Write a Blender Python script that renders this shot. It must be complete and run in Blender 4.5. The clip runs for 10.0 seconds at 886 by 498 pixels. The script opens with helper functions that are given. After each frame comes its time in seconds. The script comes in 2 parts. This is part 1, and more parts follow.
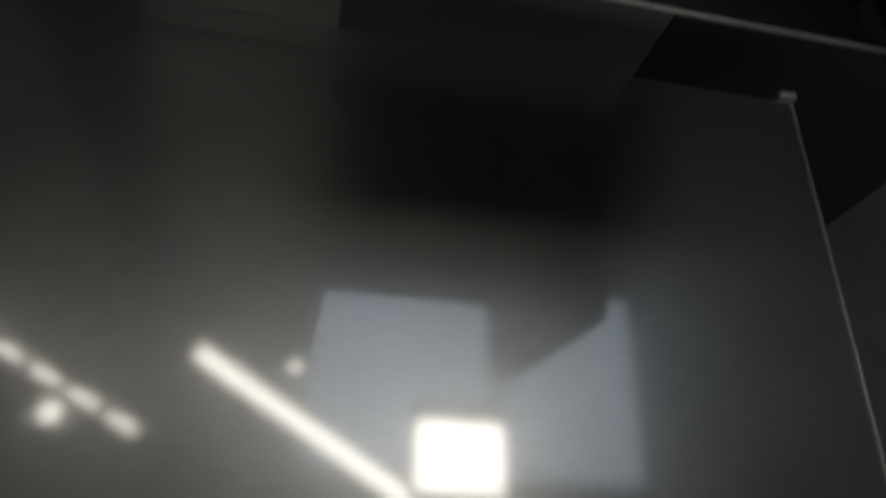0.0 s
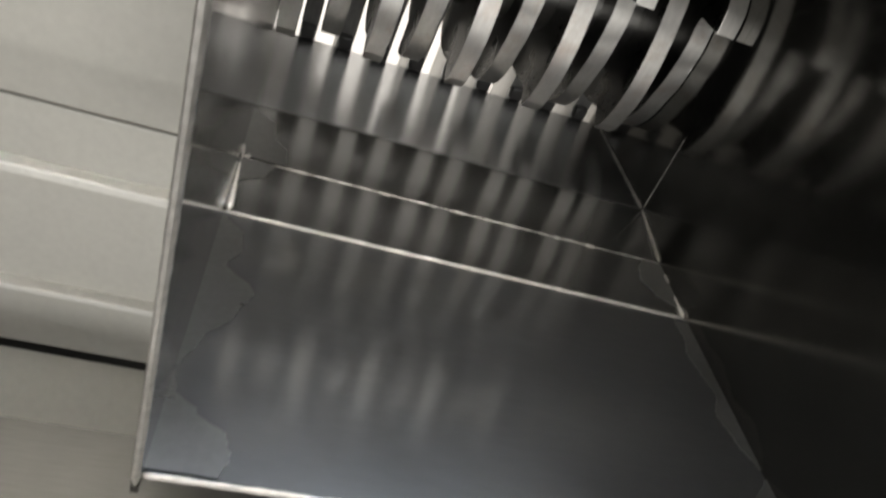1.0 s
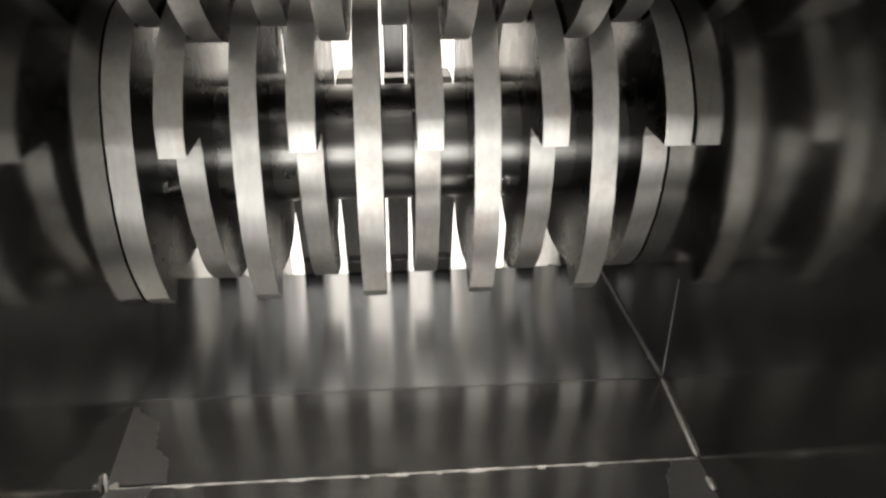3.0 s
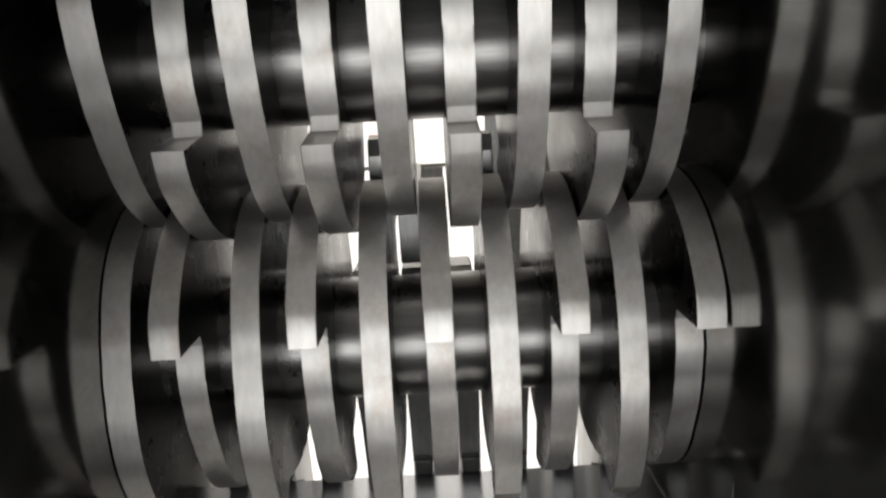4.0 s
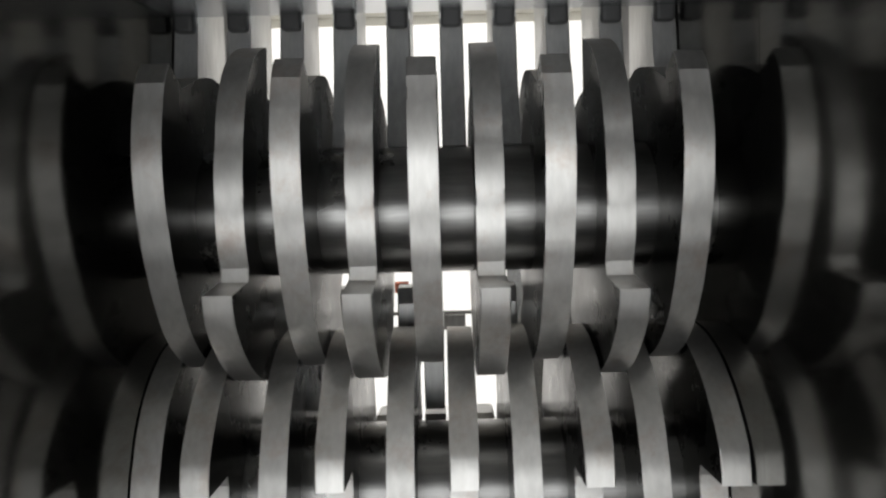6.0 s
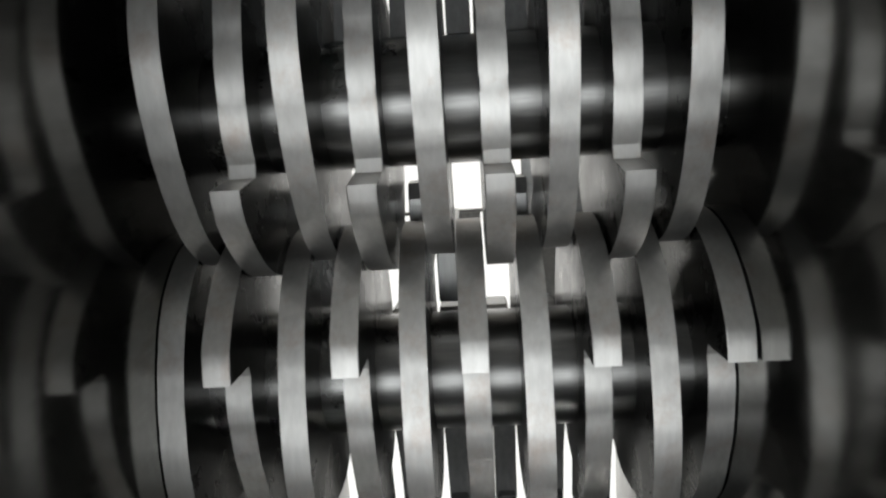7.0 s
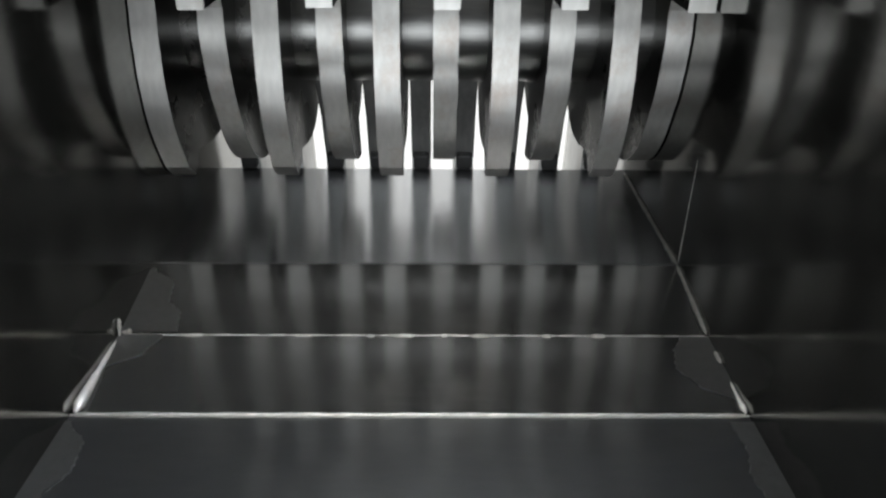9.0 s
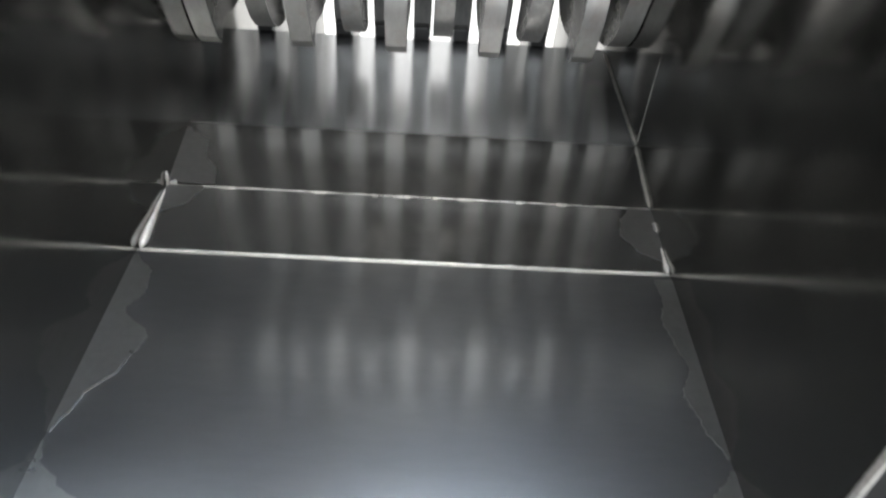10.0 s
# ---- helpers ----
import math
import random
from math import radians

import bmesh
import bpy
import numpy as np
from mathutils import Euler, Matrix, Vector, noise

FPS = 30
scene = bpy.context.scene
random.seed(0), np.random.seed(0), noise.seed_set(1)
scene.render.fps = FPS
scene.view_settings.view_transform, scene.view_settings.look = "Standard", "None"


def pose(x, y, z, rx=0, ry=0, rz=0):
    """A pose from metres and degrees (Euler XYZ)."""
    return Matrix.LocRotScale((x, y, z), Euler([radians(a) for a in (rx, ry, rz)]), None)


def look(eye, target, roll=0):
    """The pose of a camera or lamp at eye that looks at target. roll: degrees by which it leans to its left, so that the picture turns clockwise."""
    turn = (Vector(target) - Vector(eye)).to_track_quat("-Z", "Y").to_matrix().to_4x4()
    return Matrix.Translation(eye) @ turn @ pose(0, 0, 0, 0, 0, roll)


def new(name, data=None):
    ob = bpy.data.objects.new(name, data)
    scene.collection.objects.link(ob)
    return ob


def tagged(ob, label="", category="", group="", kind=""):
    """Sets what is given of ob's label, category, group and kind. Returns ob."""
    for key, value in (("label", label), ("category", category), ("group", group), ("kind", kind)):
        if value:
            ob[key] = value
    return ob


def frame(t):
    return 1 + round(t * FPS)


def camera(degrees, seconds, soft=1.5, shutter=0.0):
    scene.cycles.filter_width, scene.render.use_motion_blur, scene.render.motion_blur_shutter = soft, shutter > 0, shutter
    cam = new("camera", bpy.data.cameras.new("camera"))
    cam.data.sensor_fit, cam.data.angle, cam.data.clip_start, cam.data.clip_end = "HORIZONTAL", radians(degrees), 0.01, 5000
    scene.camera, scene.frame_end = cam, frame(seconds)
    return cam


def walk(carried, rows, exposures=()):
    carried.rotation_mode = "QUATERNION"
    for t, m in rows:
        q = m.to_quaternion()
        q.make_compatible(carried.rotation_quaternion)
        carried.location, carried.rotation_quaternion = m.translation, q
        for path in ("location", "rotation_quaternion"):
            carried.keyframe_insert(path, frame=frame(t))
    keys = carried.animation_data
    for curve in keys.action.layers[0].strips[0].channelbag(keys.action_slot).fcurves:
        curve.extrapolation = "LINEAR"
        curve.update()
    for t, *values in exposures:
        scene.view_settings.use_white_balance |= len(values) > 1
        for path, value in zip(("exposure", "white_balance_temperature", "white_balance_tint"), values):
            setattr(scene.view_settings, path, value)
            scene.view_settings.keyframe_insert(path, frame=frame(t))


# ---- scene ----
cam = camera(62.1, 10.0, soft=2.3, shutter=0.25)
PATH = [
    (0, (-0.238, -0.643, 0.376), (0.14, 0.282, -1.356), 26.1),
    (0.1, (-0.224, -0.596, 0.369), (0.187, 0.39, -1.321), 27.1),
    (0.2, (-0.213, -0.557, 0.374), (0.208, 0.504, -1.269), 27.3),
    (0.3, (-0.206, -0.534, 0.374), (0.231, 0.607, -1.21), 26.5),
    (0.4, (-0.203, -0.52, 0.388), (0.232, 0.68, -1.151), 26.0),
    (0.5, (-0.2, -0.511, 0.387), (0.253, 0.767, -1.083), 25.3),
    (0.6, (-0.197, -0.498, 0.386), (0.276, 0.829, -1.034), 25.7),
    (0.8, (-0.185, -0.468, 0.381), (0.308, 0.946, -0.945), 26.0),
    (1, (-0.175, -0.436, 0.373), (0.319, 1.06, -0.859), 25.0),
    (1.1, (-0.164, -0.429, 0.378), (0.304, 1.101, -0.821), 24.0),
    (1.3, (-0.149, -0.422, 0.382), (0.317, 1.135, -0.785), 23.3),
    (1.5, (-0.131, -0.406, 0.392), (0.364, 1.11, -0.815), 23.1),
    (1.7, (-0.099, -0.387, 0.395), (0.395, 1.126, -0.817), 21.0),
    (2, (-0.056, -0.35, 0.42), (0.406, 1.156, -0.812), 16.5),
    (2.2, (-0.038, -0.347, 0.412), (0.368, 1.222, -0.76), 12.5),
    (3.3, (-0.002, -0.247, 0.359), (0.092, 1.538, -0.54), -1.5),
    (3.5, (0.003, -0.249, 0.331), (0.096, 1.63, -0.349), -2.1),
    (4, (0.023, -0.23, 0.374), (0.037, 1.678, -0.223), -3.0),
    (4.5, (0.019, -0.231, 0.392), (0.034, 1.717, -0.062), -2.3),
    (5, (0.002, -0.232, 0.415), (0.073, 1.743, 0.11), -2.1),
    (5.2, (0.022, -0.235, 0.417), (0.021, 1.754, 0.201), -2.1),
    (6.3, (0.011, -0.255, 0.376), (0.0, 1.733, 0.156), -1.3),
    (6.5, (0.02, -0.251, 0.388), (-0.035, 1.716, 0.029), -2.4),
    (7, (0.024, -0.256, 0.37), (-0.06, 1.69, -0.085), -3.6),
    (7.5, (0.011, -0.264, 0.346), (-0.031, 1.637, -0.274), -3.1),
    (8, (0.013, -0.269, 0.333), (0.004, 1.562, -0.471), -2.1),
    (8.5, (0.015, -0.279, 0.319), (0.027, 1.451, -0.684), -0.6),
    (9, (0.013, -0.305, 0.324), (0.037, 1.354, -0.793), 0.7),
    (9.5, (0.008, -0.319, 0.362), (0.034, 1.22, -0.916), 2.3),
    (10, (0.01, -0.371, 0.41), (0.071, 1.001, -1.044), 4.7),
]
EXPOSURES = [
    (0.0, -4.1, 6650, 10), (0.2, -4.0, 6700, 11), (0.4, -2.9, 6850, 12), (0.6, -1.75, 6900, 12), (0.8, -1.15, 6950, 12), (1.0, -0.8, 7150, 12), (1.5, -0.45, 7450, 12), (2.0, -0.05, 7600, 13),
    (3.3, -0.4, 7050, 12), (5.0, -0.95, 6800, 12), (6.5, -0.85, 6600, 10), (8.0, -0.9, 6450, 9), (9.0, -0.85, 6400, 9), (9.5, -0.65, 6450, 10), (10.0, -0.22, 6450, 10),
]
walk(cam, [(t, look(eye, target, roll)) for t, eye, target, roll in PATH], EXPOSURES)

# ---------------------------------------------------------------- world and light
world = bpy.data.worlds.new("world")
scene.world = world
world.use_nodes = True
wbg = world.node_tree.nodes["Background"]
wbg.inputs[0].default_value = (0.75, 0.8, 0.9, 1)
wbg.inputs[1].default_value = 0.05


def area_lamp(name, eye, target, sx, sy, watts, colour):
    data = bpy.data.lights.new(name, "AREA")
    data.shape, data.size, data.size_y, data.energy, data.color = "RECTANGLE", sx, sy, watts, colour
    ob = new(name, data)
    ob.matrix_world = look(eye, target)
    return ob


# bluish area light added behind the operator to brighten the rims; no window there
area_lamp("front_fill", (-0.3, -2.65, 0.15), (0, 0.2, 0.15), 2.4, 1.2, 78, (0.93, 0.97, 1.0))


# ---------------------------------------------------------------- materials
def material(name, base, rough, metal=0.0, grain=(30, 30, 30), vary=0.15, bump=0.02, rvary=0.1, spec=0.5, rnd=0.0, tint=None):
    """A surface with variation at two scales: fine stretched grain and broad stains."""
    m = bpy.data.materials.new(name)
    m.use_nodes = True
    nt = m.node_tree
    n, l = nt.nodes, nt.links
    bsdf = n["Principled BSDF"]
    tc = n.new("ShaderNodeTexCoord")
    mp = n.new("ShaderNodeMapping")
    mp.inputs["Scale"].default_value = grain
    l.new(tc.outputs["Object"], mp.inputs[0])
    fine = n.new("ShaderNodeTexNoise")
    fine.inputs["Scale"].default_value = 6
    fine.inputs["Detail"].default_value = 5
    l.new(mp.outputs[0], fine.inputs["Vector"])
    broad = n.new("ShaderNodeTexNoise")
    broad.inputs["Scale"].default_value = 9
    broad.inputs["Detail"].default_value = 6
    broad.inputs["Roughness"].default_value = 0.65
    l.new(tc.outputs["Object"], broad.inputs["Vector"])
    mixn = n.new("ShaderNodeMath")
    mixn.operation = "ADD"
    l.new(fine.outputs[0], mixn.inputs[0])
    l.new(broad.outputs[0], mixn.inputs[1])
    ramp = n.new("ShaderNodeMapRange")
    ramp.inputs["From Min"].default_value, ramp.inputs["From Max"].default_value = 0.6, 1.4
    ramp.inputs["To Min"].default_value, ramp.inputs["To Max"].default_value = 1 - vary, 1 + vary
    l.new(mixn.outputs[0], ramp.inputs["Value"])
    value = ramp.outputs[0]
    if rnd:
        info = n.new("ShaderNodeObjectInfo")
        rr = n.new("ShaderNodeMapRange")
        rr.inputs["To Min"].default_value, rr.inputs["To Max"].default_value = 1 - rnd, 1 + rnd
        l.new(info.outputs["Random"], rr.inputs["Value"])
        mul = n.new("ShaderNodeMath")
        mul.operation = "MULTIPLY"
        l.new(value, mul.inputs[0])
        l.new(rr.outputs[0], mul.inputs[1])
        value = mul.outputs[0]
    col = n.new("ShaderNodeVectorMath")
    col.operation = "SCALE"
    col.inputs[0].default_value = base
    l.new(value, col.inputs["Scale"])
    out = col.outputs[0]
    if tint:
        spots = n.new("ShaderNodeTexNoise")
        spots.inputs["Scale"].default_value = 22
        spots.inputs["Detail"].default_value = 8
        spots.inputs["Roughness"].default_value = 0.75
        off = n.new("ShaderNodeVectorMath")
        off.operation = "ADD"
        inf = n.new("ShaderNodeObjectInfo")
        l.new(tc.outputs["Object"], off.inputs[0])
        l.new(inf.outputs["Location"], off.inputs[1])
        l.new(off.outputs[0], spots.inputs["Vector"])
        sr = n.new("ShaderNodeMapRange")
        sr.inputs["From Min"].default_value, sr.inputs["From Max"].default_value = 0.52, 0.75
        sr.inputs["To Max"].default_value = 0.55
        l.new(spots.outputs[0], sr.inputs["Value"])
        mix = n.new("ShaderNodeMix")
        mix.data_type = "RGBA"
        l.new(sr.outputs[0], mix.inputs["Factor"])
        l.new(out, mix.inputs["A"])
        mix.inputs["B"].default_value = (*tint, 1)
        out = mix.outputs["Result"]
    l.new(out, bsdf.inputs["Base Color"])
    rg = n.new("ShaderNodeMapRange")
    rg.inputs["From Min"].default_value, rg.inputs["From Max"].default_value = 0.35, 0.7
    rg.inputs["To Min"].default_value, rg.inputs["To Max"].default_value = max(0.02, rough - rvary), rough + rvary
    l.new(broad.outputs[0], rg.inputs["Value"])
    l.new(rg.outputs[0], bsdf.inputs["Roughness"])
    bsdf.inputs["Metallic"].default_value = metal
    bsdf.inputs["Specular IOR Level"].default_value = spec
    if bump:
        bp = n.new("ShaderNodeBump")
        bp.inputs["Strength"].default_value = bump
        bp.inputs["Distance"].default_value = 0.002
        l.new(fine.outputs[0], bp.inputs["Height"])
        l.new(bp.outputs[0], bsdf.inputs["Normal"])
    return m


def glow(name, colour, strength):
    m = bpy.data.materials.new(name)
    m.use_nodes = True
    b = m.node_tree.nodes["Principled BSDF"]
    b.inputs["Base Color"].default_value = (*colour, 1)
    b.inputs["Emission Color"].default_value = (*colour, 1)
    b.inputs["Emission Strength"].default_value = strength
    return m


def stained(m, axis, edge, amp, seed):
    """Dull smeared patches along the welded corners, with ragged borders."""
    nt = m.node_tree
    n, l = nt.nodes, nt.links
    bsdf = n["Principled BSDF"]
    tc = n.new("ShaderNodeTexCoord")
    sep = n.new("ShaderNodeSeparateXYZ")
    l.new(tc.outputs["Object"], sep.inputs[0])
    ab = n.new("ShaderNodeMath")
    ab.operation = "ABSOLUTE"
    l.new(sep.outputs[axis], ab.inputs[0])
    no = n.new("ShaderNodeTexNoise")
    no.inputs["Scale"].default_value = 17
    no.inputs["Detail"].default_value = 1.6
    mp = n.new("ShaderNodeMapping")
    mp.inputs["Location"].default_value = (seed, seed * 0.7, 0)
    mp.inputs["Scale"].default_value = (0.5, 1, 0.5) if axis == "X" else (1, 1, 0.5)
    l.new(tc.outputs["Object"], mp.inputs[0])
    l.new(mp.outputs[0], no.inputs["Vector"])
    ma = n.new("ShaderNodeMath")
    ma.operation = "MULTIPLY_ADD"
    ma.inputs[1].default_value = amp
    l.new(no.outputs[0], ma.inputs[0])
    sg = n.new("ShaderNodeMath")
    sg.operation = "MULTIPLY"
    sg.inputs[1].default_value = 1.0 if axis == "X" else -1.0
    l.new(ab.outputs[0], sg.inputs[0])
    l.new(sg.outputs[0], ma.inputs[2])
    mr = n.new("ShaderNodeMapRange")
    mr.interpolation_type = "SMOOTHSTEP"
    mr.inputs["From Min"].default_value, mr.inputs["From Max"].default_value = edge, edge + 0.005
    mr.inputs["To Max"].default_value = 0.22
    l.new(ma.outputs[0], mr.inputs["Value"])
    for sock, val in (("Roughness", 0.34), ("Metallic", 0.66)):
        mx = n.new("ShaderNodeMix")
        if bsdf.inputs[sock].is_linked:
            l.new(bsdf.inputs[sock].links[0].from_socket, mx.inputs["A"])
        else:
            mx.inputs["A"].default_value = bsdf.inputs[sock].default_value
        mx.inputs["B"].default_value = val
        l.new(mr.outputs[0], mx.inputs["Factor"])
        l.new(mx.outputs["Result"], bsdf.inputs[sock])
    return m


def polished(m, colour, rough, share):
    """Polished tracks between the dull scratches of a sheet."""
    n, l = m.node_tree.nodes, m.node_tree.links
    shine = n.new("ShaderNodeBsdfGlossy")
    shine.inputs["Color"].default_value = (*colour, 1)
    shine.inputs["Roughness"].default_value = rough
    both = n.new("ShaderNodeMixShader")
    both.inputs[0].default_value = share
    l.new(n["Principled BSDF"].outputs[0], both.inputs[1])
    l.new(shine.outputs[0], both.inputs[2])
    l.new(both.outputs[0], n["Material Output"].inputs["Surface"])


WALLS = material("dull_sheet_steel", (0.15, 0.148, 0.14), 0.12, 0.95, (60, 5, 60), 0.16, 0.015, 0.04)
APRON = stained(material("smeared_apron_steel", (0.27, 0.275, 0.285), 0.34, 0.9, (8, 30, 30), 0.06, 0, 0.03), "X", 0.25, 0.085, 7.7)
polished(APRON, (0.25, 0.25, 0.248), 0.12, 0.62)
FLOORS = stained(material("smeared_floor_steel", (0.19, 0.19, 0.187), 0.16, 0.9, (4, 60, 60), 0.15, 0.012, 0.04), "X", 0.25, 0.085, 3.1)
SMEAR = material("dried_grey_smear", (0.18, 0.18, 0.178), 0.3, 0.87, (30, 30, 30), 0.12, 0, 0.03)
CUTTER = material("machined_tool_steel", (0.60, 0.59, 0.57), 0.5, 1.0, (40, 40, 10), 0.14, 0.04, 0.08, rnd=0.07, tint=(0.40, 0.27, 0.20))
# Same steel for the flat disc faces, darkened for shade between the discs.
SIDE_SHADE = material("steel_side_in_shade", (0.10, 0.099, 0.094), 0.3, 1.0, (30, 30, 30), 0.3, 0.02, 0.08, rnd=0.1)
BRUSHED = material("coarsely_brushed_steel", (0.52, 0.53, 0.545), 0.26, 1.0, (90, 3, 60), 0.1, 0, 0.02)
BRUSHED.node_tree.nodes["Principled BSDF"].inputs["Anisotropic"].default_value = 0.8
BRUSHED.node_tree.nodes["Principled BSDF"].inputs["Anisotropic Rotation"].default_value = 0.0
grind = BRUSHED.node_tree.nodes.new("ShaderNodeTangent")
grind.direction_type, grind.axis = "RADIAL", "X"
BRUSHED.node_tree.links.new(grind.outputs[0], BRUSHED.node_tree.nodes["Principled BSDF"].inputs["Tangent"])
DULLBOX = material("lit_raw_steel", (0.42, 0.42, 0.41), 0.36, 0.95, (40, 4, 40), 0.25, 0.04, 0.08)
SHAFT = material("turned_steel", (0.17, 0.168, 0.163), 0.3, 1.0, (6, 90, 90), 0.25, 0.004, 0.05)
COMB = material("oiled_flat_steel", (0.4, 0.4, 0.39), 0.4, 0.65, (40, 40, 8), 0.25, 0.03, 0.1, rnd=0.1)
WELD = material("weld_bead_steel", (0.54, 0.525, 0.5), 0.55, 1.0, (40, 40, 40), 0.3, 0.15, 0.1)
FILLET = material("ground_weld_fillet", (0.85, 0.83, 0.8), 0.5, 0.75, (40, 40, 40), 0.15, 0.05, 0.1)
TABLE = material("polished_table_sheet", (0.34, 0.335, 0.325), 0.32, 0.85, (5, 70, 70), 0.10, 0, 0.03)
polished(TABLE, (0.58, 0.57, 0.55), 0.08, 0.25)
PANEL = material("grey_beige_painted_sheet", (0.62, 0.61, 0.565), 0.42, 0.0, (20, 20, 20), 0.06, 0.02, 0.06)
WHITE = material("white_enamel", (0.82, 0.81, 0.77), 0.3, 0.0, (20, 20, 20), 0.05, 0.02)
PRIMER = material("grey_primer", (0.26, 0.255, 0.245), 0.5, 0.0, (20, 20, 20), 0.12, 0.02)
GAPDARK = material("dark_paint_and_shade", (0.05, 0.05, 0.05), 0.5, 0.0, (20, 20, 20), 0.15, 0.02)
RUST = material("orange_primer", (0.85, 0.28, 0.18), 0.6, 0.0)
ROOMW = material("matt_grey_wall_paint", (0.34, 0.335, 0.32), 0.8, 0.0, (3, 3, 3), 0.08, 0.02)
CEIL = material("white_ceiling_paint", (0.72, 0.71, 0.68), 0.8, 0.0, (3, 3, 3), 0.05, 0.02)
ROOMF = material("grey_concrete_floor", (0.16, 0.155, 0.15), 0.6, 0.0, (4, 4, 4), 0.2, 0.05)
TUBE = glow("fluorescent_tube", (1.0, 0.98, 0.93), 130.0)
DAY = glow("daylight_pane", (0.68, 0.82, 1.0), 14.0)
BACK = glow("glowing_backdrop", (1.0, 0.99, 0.97), 1.9)


# ---------------------------------------------------------------- building helpers
def finish(bm, name, mat, parent=None, label="", smooth=20):
    bmesh.ops.recalc_face_normals(bm, faces=bm.faces)
    me = bpy.data.meshes.new(name)
    bm.to_mesh(me)
    bm.free()
    me.materials.append(mat)
    if smooth:
        me.shade_smooth()
        me.set_sharp_from_angle(angle=radians(smooth))
    ob = new(name, me)
    if parent:
        ob.parent = parent
    if label:
        ob["label"] = label
    return ob


def part(name, bm, mat, parent, label="", smooth=20):
    return finish(bm, name, mat, parent, label, smooth)


def shared(name, me, parent, m):
    ob = new(name, me)
    ob.parent = parent
    ob.matrix_basis = m
    return ob


def thing(name, label, category, at=(0, 0, 0), group="", kind=""):
    ob = new(name)
    ob.location = at
    ob.empty_display_size = 0.02
    return tagged(ob, label, category, group, kind)


def box(bm, x0, x1, y0, y1, z0, z1, bevel=0.0):
    r = bmesh.ops.create_cube(bm, size=1, matrix=Matrix.Translation(((x0 + x1) / 2, (y0 + y1) / 2, (z0 + z1) / 2)) @ Matrix.Diagonal((x1 - x0, y1 - y0, z1 - z0, 1)))
    if bevel:
        es = list({e for v in r["verts"] for e in v.link_edges})
        bmesh.ops.bevel(bm, geom=es, offset=bevel, segments=2, affect="EDGES", profile=0.5)
    return bm


def boxed(x0, x1, y0, y1, z0, z1, bevel=0.001):
    return box(bmesh.new(), x0, x1, y0, y1, z0, z1, bevel)


def prism(pts, x0, x1, bevel=0.0):
    """A y-z outline pushed out along x."""
    bm = bmesh.new()
    a = [bm.verts.new((x0, y, z)) for y, z in pts]
    b = [bm.verts.new((x1, y, z)) for y, z in pts]
    n = len(pts)
    caps = [bm.faces.new(a), bm.faces.new(b[::-1])]
    for i in range(n):
        bm.faces.new((a[i], b[i], b[(i + 1) % n], a[(i + 1) % n]))
    if bevel:
        es = [e for f in caps for e in f.edges]
        bmesh.ops.bevel(bm, geom=es, offset=bevel, segments=1, affect="EDGES")
    return bm


def plate(p, q, x0, x1, thick, bevel=0.0008):
    """A flat plate whose top runs from p to q in the y-z plane."""
    (ay, az), (by, bz) = p, q
    d = math.hypot(by - ay, bz - az)
    ny, nz = -(bz - az) / d, (by - ay) / d
    return prism([(ay, az), (by, bz), (by - ny * thick, bz - nz * thick), (ay - ny * thick, az - nz * thick)], x0, x1, bevel)


def rod(a, b, r, seed=0, wob=0.25, sides=7, taper=1.0):
    """A slightly lumpy bead from a to b."""
    rng = random.Random(seed)
    a, b = Vector(a), Vector(b)
    d = b - a
    q = d.to_track_quat("Z", "Y").to_matrix()
    n = max(6, int(d.length / 0.006))
    bm = bmesh.new()
    rings = []
    for i in range(n + 1):
        rr = r * (1 + (taper - 1) * i / n) * (1 + rng.uniform(-wob, wob)) * (0.3 if i in (0, n) else 1)
        c = a + d * i / n
        rings.append([bm.verts.new(c + q @ Vector((rr * math.cos(6.2832 * k / sides), rr * math.sin(6.2832 * k / sides), 0))) for k in range(sides)])
    for u, v in zip(rings, rings[1:]):
        for k in range(sides):
            bm.faces.new((u[k], u[(k + 1) % sides], v[(k + 1) % sides], v[k]))
    bm.faces.new(rings[0][::-1])
    bm.faces.new(rings[-1])
    return bm


def tube(r, x0, x1, sides=48, bevel=0.0008):
    pts = [(r * math.cos(2 * math.pi * i / sides), r * math.sin(2 * math.pi * i / sides)) for i in range(sides)]
    return prism(pts, x0, x1, bevel)


# ---------------------------------------------------------------- sizes of the feed chute
W = 0.2
LIP, BEND_C, BEND_B, BEND_A, END = (-0.233, 0.0235), (0.0, 0.0), (0.078, -0.005), (0.155, 0.0), (0.345, -0.018)
PITCH, THICK = 0.0422, 0.0187
MIRROR_Z = 0.494

# ---------------------------------------------------------------- room round the machine
def room():
    for name, b, mat in (
        ("floor", (-3.5, 3.5, -3.2, 2.6, -1.06, -1.0), ROOMF),
        ("ceiling", (-3.5, 3.5, -3.2, 2.6, 2.0, 2.06), CEIL),
        ("wall_north", (-3.5, 3.5, 2.6, 2.66, -1.0, 2.0), ROOMW),
        ("wall_south", (-3.5, 3.5, -3.26, -3.2, -1.0, 2.0), ROOMW),
        ("wall_west", (-3.56, -3.5, -3.2, 2.6, -1.0, 2.0), ROOMW),
        ("wall_east", (3.5, 3.56, -3.2, 2.6, -1.0, 2.0), ROOMW),
    ):
        ob = finish(boxed(*b, 0), name, mat)
        tagged(ob, {"floor": "grey worn concrete hall floor", "ceiling": "matt white painted hall ceiling"}.get(name, "matt grey painted hall wall"), name.split("_")[0], kind="structure")


room()


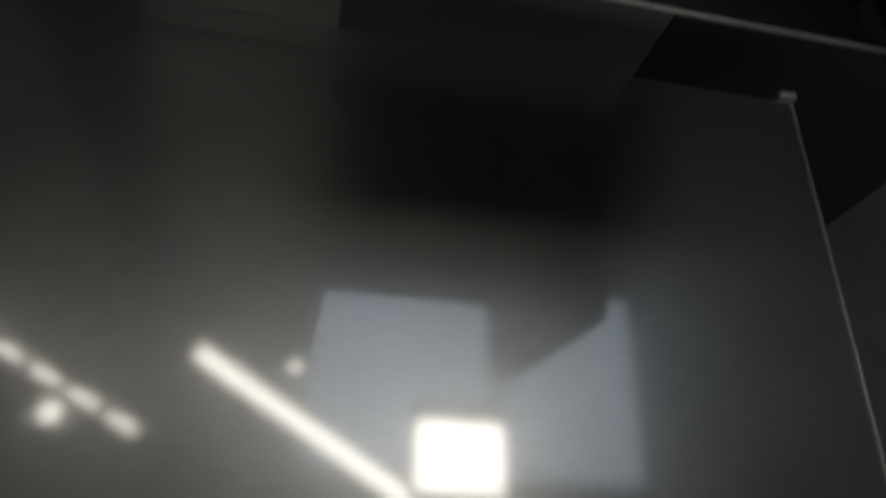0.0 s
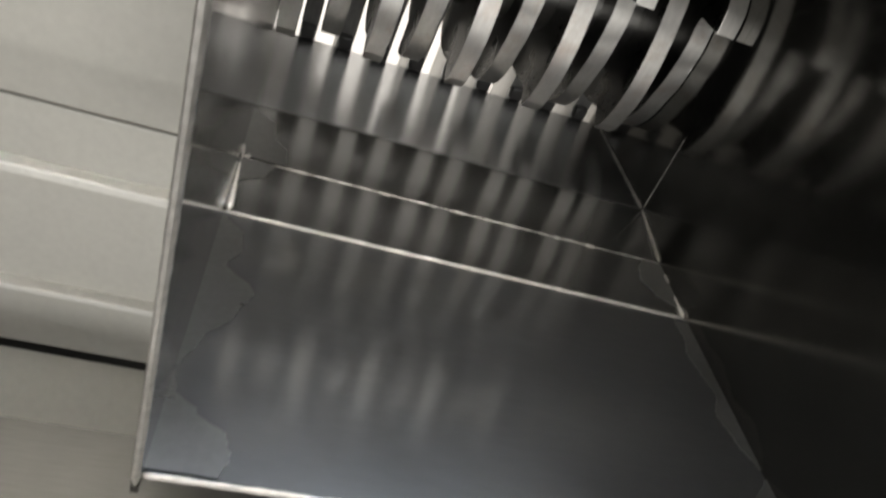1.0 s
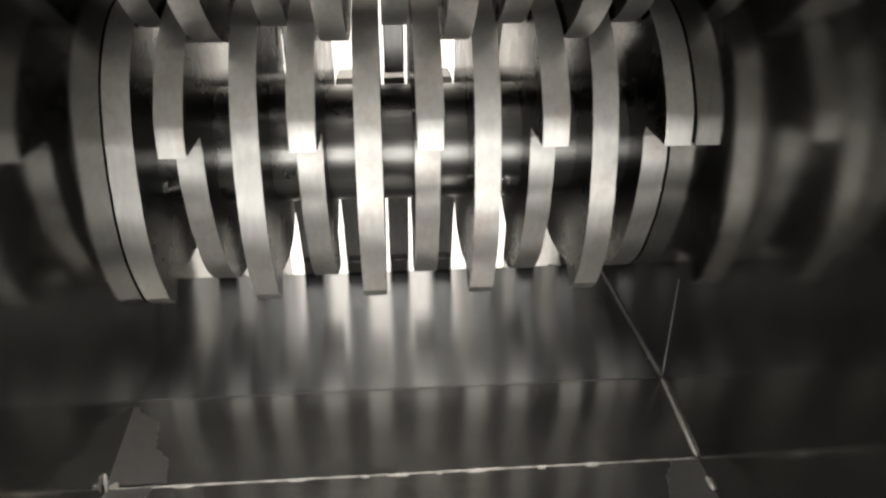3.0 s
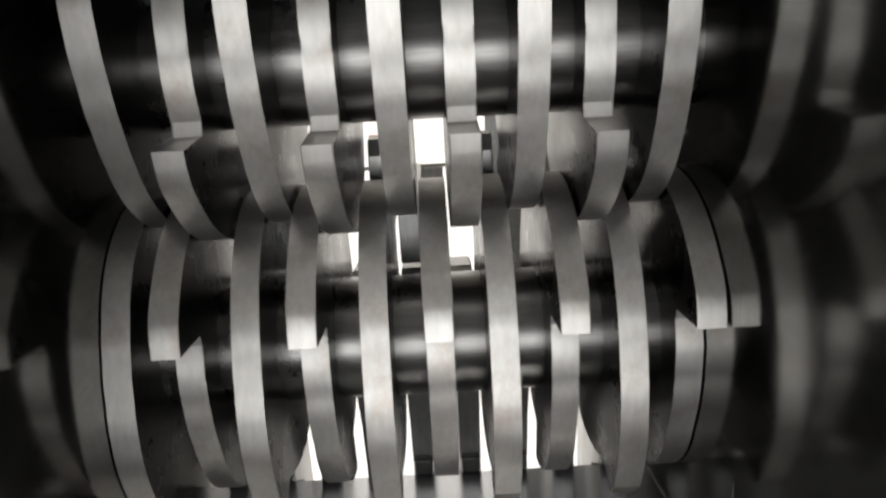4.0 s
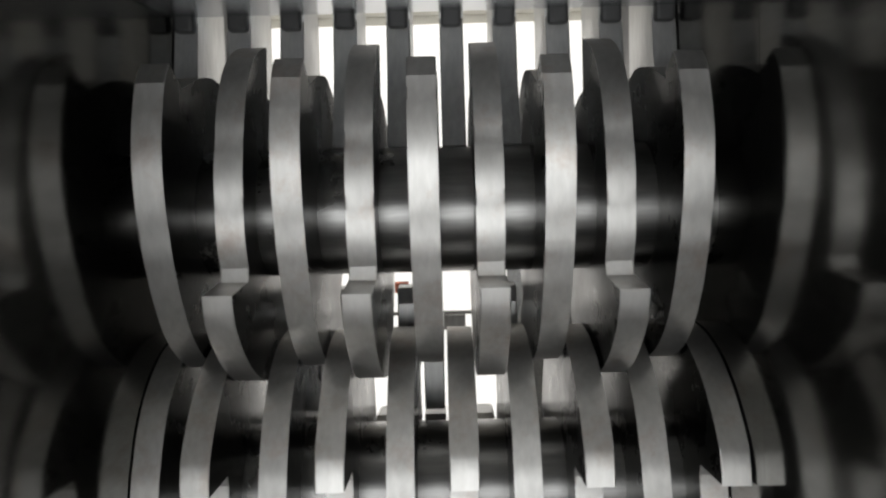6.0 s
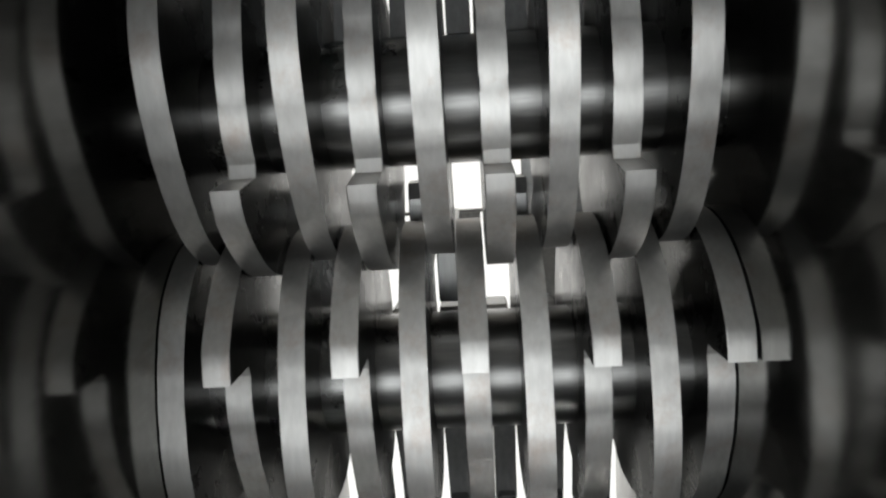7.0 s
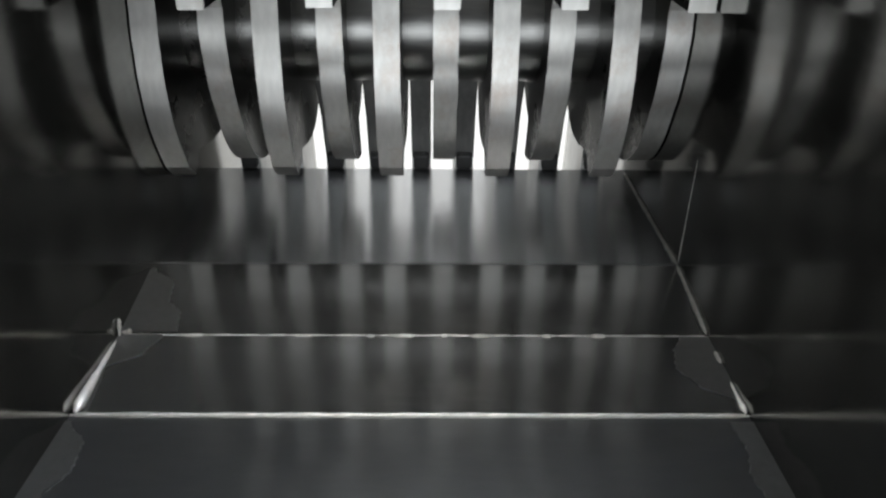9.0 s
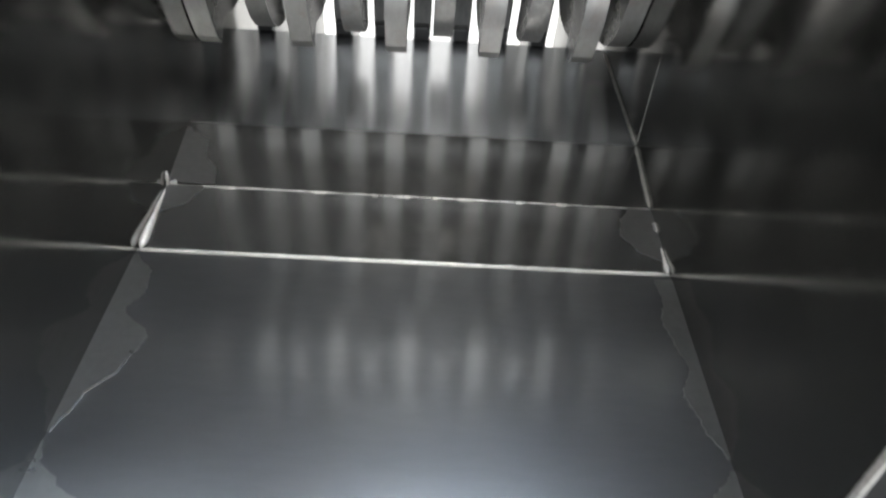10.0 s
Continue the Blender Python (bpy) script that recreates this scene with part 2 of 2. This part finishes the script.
def ceiling_lamp(a, b, width, pieces):
    a, b = Vector(a), Vector(b)
    d = b - a
    ob = thing("ceiling_light", "long white fluorescent batten hanging under the ceiling", "lamp", tuple((a + b) / 2), group="ceiling battens")
    ob.rotation_euler = (0, 0, math.atan2(d.y, d.x))
    h = d.length / 2
    part("housing", boxed(-h - 0.03, h + 0.03, -width * 0.8, width * 0.8, 0.02, 0.055, 0.004), PANEL, ob)
    step = 2 * h / pieces
    for i in range(pieces):
        x = -h + step * i
        part("tube", box(bmesh.new(), x, x + step - (0.05 if pieces > 1 else 0), -width / 2, width / 2, -0.005, 0.018, 0.005), TUBE, ob, "glowing white tube")
    part("hanger", boxed(-0.01, 0.01, -0.01, 0.01, 0.055, 2.0 - a.z, 0.001), PANEL, ob)


LAMPS = [((-0.575, 0.296, 1.9), (0.249, -0.204, 1.9), 0.06, 1), ((-1.42, 0.34, 1.9), (-0.694, -0.042, 1.9), 0.03, 5), ((0.28, -0.04, 1.9), (0.63, -0.04, 1.9), 0.27, 1)]
for a, b, w, n in LAMPS:
    ceiling_lamp(a, b, w, n)

for x, y, r in ((-1.03, 0.025, 0.035), (-0.207, 0.261, 0.02)):
    spot = thing("ceiling_spot", "small round white ceiling spot lamp", "lamp", (x, y, 1.9), group="ceiling spots")
    part("housing", boxed(-r - 0.015, r + 0.015, -r - 0.015, r + 0.015, 0.0, 0.1, 0.01), PANEL, spot)
    part("lens", boxed(-r, r, -r, r, -0.008, 0.0, 0.003), TUBE, spot, "glowing round lens")

sky = thing("ceiling_panel_light", "broad bluish daylight panel set in the ceiling", "lamp", (0.55, 0.65, 1.99))
part("frame", boxed(-0.75, 0.75, -0.8, 0.8, -0.01, 0.01, 0.003), PANEL, sky)
part("diffuser", boxed(-0.7, 0.7, -0.75, 0.75, -0.02, -0.01, 0.002), DAY, sky, "glowing bluish diffuser")

# ---------------------------------------------------------------- feed chute
chute = thing("feed_chute", "open feed chute of dark brushed sheet steel with welded corners", "chute", (0, 0, 0))
part("floor_plate", plate(LIP, BEND_C, -W - 0.001, W + 0.001, 0.004, 0), APRON, chute)
part("floor_plate", plate(BEND_C, BEND_B, -W - 0.001, W + 0.001, 0.004, 0), FLOORS, chute)
part("floor_plate", plate(BEND_B, BEND_A, -W - 0.001, W + 0.001, 0.004, 0), FLOORS, chute)
part("floor_plate", plate((BEND_A[0] + 0.002, BEND_A[1] - 0.0005), END, -W - 0.001, W + 0.001, 0.006, 0), BRUSHED, chute)
for s in (-1, 1):
    xa, xb = sorted((s * W, s * (W + 0.004)))
    lean = 0.1 if s > 0 else 0.0
    front = [(-0.238, 0.012), (-0.238 + lean * 0.608, 0.62), (0.205, 0.62), (0.155, -0.01), (0.0, -0.012)]
    part("side_wall", prism(front, xa, xb, 0.0006 if s > 0 else 0), WALLS, chute)
    xa, xb = sorted((s * (W + 0.0003), s * (W + 0.02)))
    rear = [(0.1503, -0.06), (0.2052, 0.62), (0.43, 0.62), (0.43, -0.12), (0.3, -0.12)]
    part("cutter_box_wall", prism(rear, xa, xb, 0.0006 if s > 0 else 0), WALLS, chute)
    # One wall in two tones: lower half coloured as lit, upper as shaded.
    part("discharge_wall", boxed(*sorted((s * (W + 0.001), s * (W + 0.02))), 0.432, 0.66, -0.25, 0.28, 0.001), DULLBOX, chute, "lower discharge side wall, raw steel pale as lit")
    part("discharge_wall", boxed(*sorted((s * (W + 0.001), s * (W + 0.02))), 0.432, 0.66, 0.282, 0.72, 0.001), GAPDARK, chute, "upper discharge side wall, shade put in as dark colour")
# corner welds: a thick tapering fillet on one side, a broken bead on the other
part("weld_bead", rod((-W + 0.003, 0.001, 0.0018), (-W + 0.0012, 0.07, -0.003), 0.0036, 5, 0.12, 9, 0.2), FILLET, chute, "bright tapering corner fillet", 80)
part("weld_bead", rod((W - 0.002, 0.001, 0.0015), (W - 0.001, 0.03, -0.001), 0.0022, 6, 0.2, 9, 0.3), FILLET, chute, "bright short corner weld", 80)
part("weld_bead", rod((W - 0.001, 0.048, -0.002), (W - 0.001, 0.06, -0.003), 0.0017, 7), WELD, chute, "", 80)
part("weld_bead", rod((W - 0.001, 0.078, -0.003), (W - 0.001, 0.154, 0.0005), 0.0018, 10, 0.25, 7, 0.75), WELD, chute, "", 80)
part("weld_bead", rod((W - 0.0005, 0.157, 0.0003), (W - 0.0005, 0.335, -0.0165), 0.0013, 11, 0.3), WELD, chute, "", 80)
part("weld_bead", rod((W, 0.1555, 0.001), (W, 0.1625, 0.088), 0.0007, 13, 0.3, 7, 0.3), WELD, chute, "", 80)
part("fold_line", rod((-W, BEND_A[0] + 0.0005, BEND_A[1]), (W, BEND_A[0] + 0.0005, BEND_A[1]), 0.0006, 14, 0.2), GAPDARK, chute, "dark narrow seam", 80)
part("roof_plate", plate((0.345, MIRROR_Z + 0.013), (0.125, MIRROR_Z + 0.007), -W, W, 0.006), BRUSHED, chute)
part("roof_flange", plate((0.129, 0.54), (0.122, MIRROR_Z + 0.008), -W, W, 0.003), GAPDARK, chute)
part("lip_edge", rod((-W - 0.003, LIP[0] - 0.0005, LIP[1] - 0.0015), (W + 0.003, LIP[0] - 0.0005, LIP[1] - 0.0015), 0.0018, 3, 0.05), WELD, chute, "bright folded steel lip", 80)
# Extra diffuse sheet, added so the table mirrors a lighter underside.
part("under_sheet", plate((LIP[0] + 0.003, LIP[1] - 0.0048), (BEND_C[0] + 0.09, -0.0145), -W + 0.001, W - 0.001, 0.003), PRIMER, chute, "grey sheet added under the apron to lighten its reflection")
part("fold_line", rod((-W, BEND_C[0], 0.0002), (W, BEND_C[0], 0.0002), 0.0017, 4, 0.15), WELD, chute, "bright worn fold", 80)
part("fold_line", rod((-W, BEND_B[0], -0.0052), (W, BEND_B[0], -0.0052), 0.0008, 6, 0.4), WELD, chute)
for i, (x, n) in enumerate(((-0.075, 0.012), (-0.03, 0.006), (-0.008, 0.016), (0.02, 0.004), (0.045, 0.014), (0.09, 0.006), (0.125, 0.01), (-0.15, 0.014))):
    part("weld_spot", rod((x - n / 2, BEND_B[0] - 0.001, -0.0045), (x + n / 2, BEND_B[0] - 0.001, -0.0045), 0.0012, 30 + i, 0.35), WELD, chute, "", 80)
part("weld_spot", rod((-W + 0.002, BEND_B[0] - 0.004, -0.003), (-W + 0.001, BEND_B[0] + 0.003, 0.007), 0.0013, 41, 0.4), WELD, chute, "", 80)
part("weld_spot", rod((-W + 0.002, BEND_B[0], -0.003), (-W + 0.008, BEND_B[0] + 0.002, -0.003), 0.0018, 42, 0.4), WELD, chute, "", 80)


def smear(side, a, b, y0, y1, widths):
    """A thin dried patch along a corner, widths given at even steps from y0 to y1."""
    bm = bmesh.new()
    rows, steps = [], 28
    for i in range(steps + 1):
        f = i / steps
        g = f * (len(widths) - 1)
        k = min(int(g), len(widths) - 2)
        e = (1 - math.cos(math.pi * (g - k))) / 2
        w = widths[k] * (1 - e) + widths[k + 1] * e + 0.0008 * math.sin(i * 2.3 + y0 * 90) * min(1, 6 * f, 6 * (1 - f))
        y = y0 + (y1 - y0) * f
        z = a[1] + (b[1] - a[1]) * (y - a[0]) / (b[0] - a[0])
        x = W - max(w, 0.0004)
        rows.append([bm.verts.new((side * W, y, z + 0.0011)), bm.verts.new((side * (x + 0.0003), y, z + 0.0011)), bm.verts.new((side * x, y, z - 0.0004))])
    for p, q in zip(rows, rows[1:]):
        for j in (0, 1):
            bm.faces.new((p[j], p[j + 1], q[j + 1], q[j]))
    part("smear", bm, SMEAR, chute, "dull pale dried smear", 10)


smear(-1, LIP, BEND_C, -0.231, -0.165, (0.036, 0.04, 0.036, 0.018, 0.004, 0.001))
smear(-1, LIP, BEND_C, -0.16, -0.06, (0.002, 0.01, 0.026, 0.034, 0.012))
smear(-1, LIP, BEND_C, -0.062, -0.006, (0.012, 0.02, 0.018, 0.004))
smear(1, LIP, BEND_C, -0.229, -0.168, (0.014, 0.02, 0.018, 0.003))
smear(1, LIP, BEND_C, -0.16, -0.09, (0.002, 0.011, 0.017, 0.008))
smear(1, LIP, BEND_C, -0.092, -0.006, (0.008, 0.013, 0.017, 0.012, 0.014))
smear(1, BEND_C, BEND_B, 0.012, 0.076, (0.002, 0.022, 0.031, 0.028, 0.02))
smear(-1, BEND_C, BEND_B, 0.042, 0.077, (0.004, 0.024, 0.03))
smear(-1, BEND_B, BEND_A, 0.08, 0.148, (0.038, 0.036, 0.024, 0.022, 0.004))
for s in (-1, 1):
    part("side_edge", rod((s * (W + 0.002), -0.2385, 0.02), (s * (W + 0.002), -0.2385 + (0.06 if s > 0 else 0.0), 0.62), 0.0026 if s > 0 else 0.0022, 12, 0.05), WELD, chute)

# ---------------------------------------------------------------- cutters
LOW_C, UP_C = (0.299, 0.141), (0.299, MIRROR_Z - 0.141)
EVEN = [(-95, 0.124), (-72, 0.112), (-37, 0.085), (-8, 0.077), (10, 0.078), (24, 0.078), (29, 0.084), (20.5, 0.1215), (29, 0.1255), (31, 0.1255), (42, 0.1245), (62, 0.124), (90, 0.122), (120, 0.115), (150, 0.104), (185, 0.09), (225, 0.085), (268, 0.085)]
ODD = [(-54, 0.126), (-46, 0.1235), (-43, 0.1195), (-31, 0.112), (-13, 0.1015), (3, 0.095), (20, 0.0935), (35, 0.096), (54, 0.103), (80, 0.113), (110, 0.122), (128, 0.125), (120, 0.085), (170, 0.087), (205, 0.088), (222, 0.097), (240, 0.103), (258, 0.103), (275, 0.1), (290, 0.1), (302, 0.103)]


def outline(keys, flip):
    pts = []
    ks = keys + [(keys[0][0] + 360, keys[0][1])]
    for (a0, r0), (a1, r1) in zip(ks, ks[1:]):
        n = max(1, int((a1 - a0) / 3.5))
        for i in range(n):
            f = i / n
            a, r = radians(a0 + (a1 - a0) * f), r0 + (r1 - r0) * f
            pts.append((-r * math.cos(a), (-1 if flip else 1) * r * math.sin(a)))
    return pts


def disc_mesh(keys, flip, name):
    ob = finish(prism(outline(keys, flip), -THICK / 2, THICK / 2, 0.0007), name, CUTTER, smooth=25)
    me = ob.data
    me.materials.append(SIDE_SHADE)
    # flat faces take the shade-dark steel, rims stay bright
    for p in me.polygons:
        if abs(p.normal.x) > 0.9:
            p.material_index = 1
    bpy.data.objects.remove(ob)
    return me


def cutter_shaft(centre, flip, xs, label):
    ob = thing("cutter_shaft", label, "cutter shaft", (0, *centre), group="cutter shafts")
    part("shaft", tube(0.0465, -0.26, 0.26, 64), SHAFT, ob, "dark glossy turned shaft")
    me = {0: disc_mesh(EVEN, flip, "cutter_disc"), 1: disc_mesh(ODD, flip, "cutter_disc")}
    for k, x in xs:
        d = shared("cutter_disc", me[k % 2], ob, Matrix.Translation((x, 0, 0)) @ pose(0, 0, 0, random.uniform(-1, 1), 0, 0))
    return ob


LOW_X = [(k, -0.19 + PITCH * (k - 1)) for k in range(1, 11)]
UP_X = [(k, -0.19 + PITCH * (k - 0.5)) for k in range(1, 10)]
cutter_shaft(LOW_C, False, LOW_X, "lower shaft with ten bright machined steel hook cutter discs")
cutter_shaft(UP_C, True, UP_X, "upper shaft with nine bright machined steel hook cutter discs")


def comb(flip, xs, label):
    ob = thing("stripper_comb", label, "stripper comb", (0, 0.353, MIRROR_Z + 0.02 if flip else -0.02), group="stripper combs")
    s = -1 if flip else 1
    rs = 0.051
    arc = [(-0.054 + rs * math.cos(radians(a)), s * (0.161 + rs * math.sin(radians(a)))) for a in range(-70, 21, 10)]
    pts = [(-0.006, 0.0), (-0.002, s * 0.012), (-0.012, s * 0.06)] + arc + [(0.02, s * 0.19), (0.06, s * 0.185), (0.075, -s * 0.1), (0.05, -s * 0.1), (0.03, -s * 0.02)]
    fm = finish(prism(pts, -0.0094, 0.0094, 0.0012), "finger", COMB)
    me = fm.data
    bpy.data.objects.remove(fm)
    sc = finish(boxed(-0.0078, 0.0078, -0.006, 0.006, -0.008, 0.008, 0.0028), "bolt_head", GAPDARK)
    bm_ = sc.data
    bpy.data.objects.remove(sc)
    for x in xs:
        f = shared("finger", me, ob, Matrix.Translation((x, 0, 0)))
        shared("bolt_head", bm_, f, Matrix.Translation((0, -0.006, s * 0.011)))
    part("comb_rail", boxed(-W, W, 0.05, 0.075, *sorted((-s * 0.12, -s * 0.09)), 0.001), COMB, ob)


comb(False, [x for k, x in UP_X], "lower row of flat oiled steel stripper fingers")
comb(True, [x for k, x in LOW_X], "upper row of flat oiled steel stripper fingers")

# rear wall of the cutter box; an added glowing sheet shows through its opening
rear = thing("rear_wall", "dull steel rear wall with a tall discharge opening", "wall panel", (0, 0.62, 0))
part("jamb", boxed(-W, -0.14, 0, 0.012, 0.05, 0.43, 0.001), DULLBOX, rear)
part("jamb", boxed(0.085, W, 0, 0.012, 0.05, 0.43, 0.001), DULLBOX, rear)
part("catch", boxed(0.005, 0.034, -0.004, 0.012, 0.19, 0.209, 0.002), COMB, rear)
part("tag_strip", boxed(-0.14, 0.085, 0.002, 0.01, 0.208, 0.212, 0.001), COMB, rear)
part("primer_tag", boxed(-0.05, -0.033, -0.003, 0.01, 0.236, 0.249, 0.001), RUST, rear, "small orange primer patch")
part("tag_stem", boxed(-0.044, -0.039, 0.002, 0.01, 0.21, 0.24, 0.001), COMB, rear)
bar_outline = [(-0.258, 0.178), (-0.256, 0.27), (-0.25, 0.283), (-0.232, 0.283), (-0.232, 0.214), (0.004, 0.214), (0.004, 0.206), (-0.232, 0.206), (-0.232, 0.178)]
bar = part("stripper_bar", prism(bar_outline, -0.0086, 0.0086, 0.001), COMB, rear)
bar.location.x = -0.1056
for x in (-0.0845, -0.0212, 0.0, 0.0632):
    shared("stripper_bar", bar.data, rear, Matrix.Translation((x, 0, 0)))
# Emissive sheet, not a lamp: stands in for light from the discharge side.
tagged(finish(boxed(-0.53, 0.76, 1.1, 1.115, -0.96, 0.64, 0), "backdrop", BACK), "glowing white sheet added for the light behind the cutters", "backdrop", kind="structure")

# ---------------------------------------------------------------- machine body round the chute
body = thing("machine_front", "grey beige folded sheet front of the shredder housing", "machine housing", (0, 0, 0))
part("ledge", plate((-0.06, -0.46), (0.118, -0.364), -0.5, -W - 0.022, 0.012, 0.002), PANEL, body, "sloping painted ledge")
for z0, z1, y in ((-0.354, -0.262, 0.12), (-0.258, -0.036, 0.126), (-0.03, 0.66, 0.12)):
    part("front_panel", boxed(-0.5, -W - 0.022, y, y + 0.02, z0, z1, 0.003), PANEL, body)
# White colour puts in the light line along this fold.
part("fold", boxed(-0.5, -W - 0.022, 0.112, 0.13, -0.265, -0.256, 0.003), WHITE, body, "rounded fold of the sheet, its light line put in white")
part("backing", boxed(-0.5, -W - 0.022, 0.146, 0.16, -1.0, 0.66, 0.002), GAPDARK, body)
part("cross_rail", boxed(-0.5, -W - 0.012, -0.006, 0.006, -0.006, 0.003, 0.002), WHITE, body, "bright painted cross rail")
part("rail_bracket", boxed(-W - 0.014, -W - 0.005, -0.012, 0.006, -0.03, 0.002, 0.002), WHITE, body, "small white rail bracket")
part("lower_front", boxed(-W - 0.02, W + 0.02, 0.1, 0.12, -1.0, -0.018, 0.002), PRIMER, body, "dull grey front below the chute")
part("side_sheet", boxed(-0.56, -0.54, 0.16, 1.14, -1.0, 0.66, 0.002), PANEL, body)
part("side_sheet", boxed(0.78, 0.8, 0.13, 1.14, -1.0, 0.66, 0.002), PANEL, body)
part("top_sheet", boxed(-0.56, 0.8, 0.43, 1.14, 0.66, 0.672, 0.002), PANEL, body)
part("rear_sheet", boxed(-0.54, 0.78, 1.12, 1.14, -1.0, 0.66, 0.002), PANEL, body)
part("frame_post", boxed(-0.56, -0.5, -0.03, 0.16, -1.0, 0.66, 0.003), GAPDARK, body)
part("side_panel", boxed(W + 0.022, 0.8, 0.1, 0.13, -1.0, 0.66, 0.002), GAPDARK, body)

table = thing("feed_table", "polished sheet steel table below the feed chute", "table", (0, 0, -0.26))
part("table_top", boxed(-0.95, 0.353, -1.2, -0.034, -0.02, 0.0, 0.0015), TABLE, table, "glossy scratched steel sheet")
part("edge_strip", boxed(0.3515, 0.3555, -1.2, -0.034, -0.022, 0.003, 0.0008), WELD, table)
part("corner_clip", boxed(0.335, 0.36, -0.034, -0.022, -0.012, 0.008, 0.002), WELD, table)
for x in (-0.9, 0.3):
    for y in (-1.1, -0.1):
        part("leg", boxed(x - 0.02, x + 0.02, y - 0.02, y + 0.02, -0.74, -0.02, 0.002), GAPDARK, table)
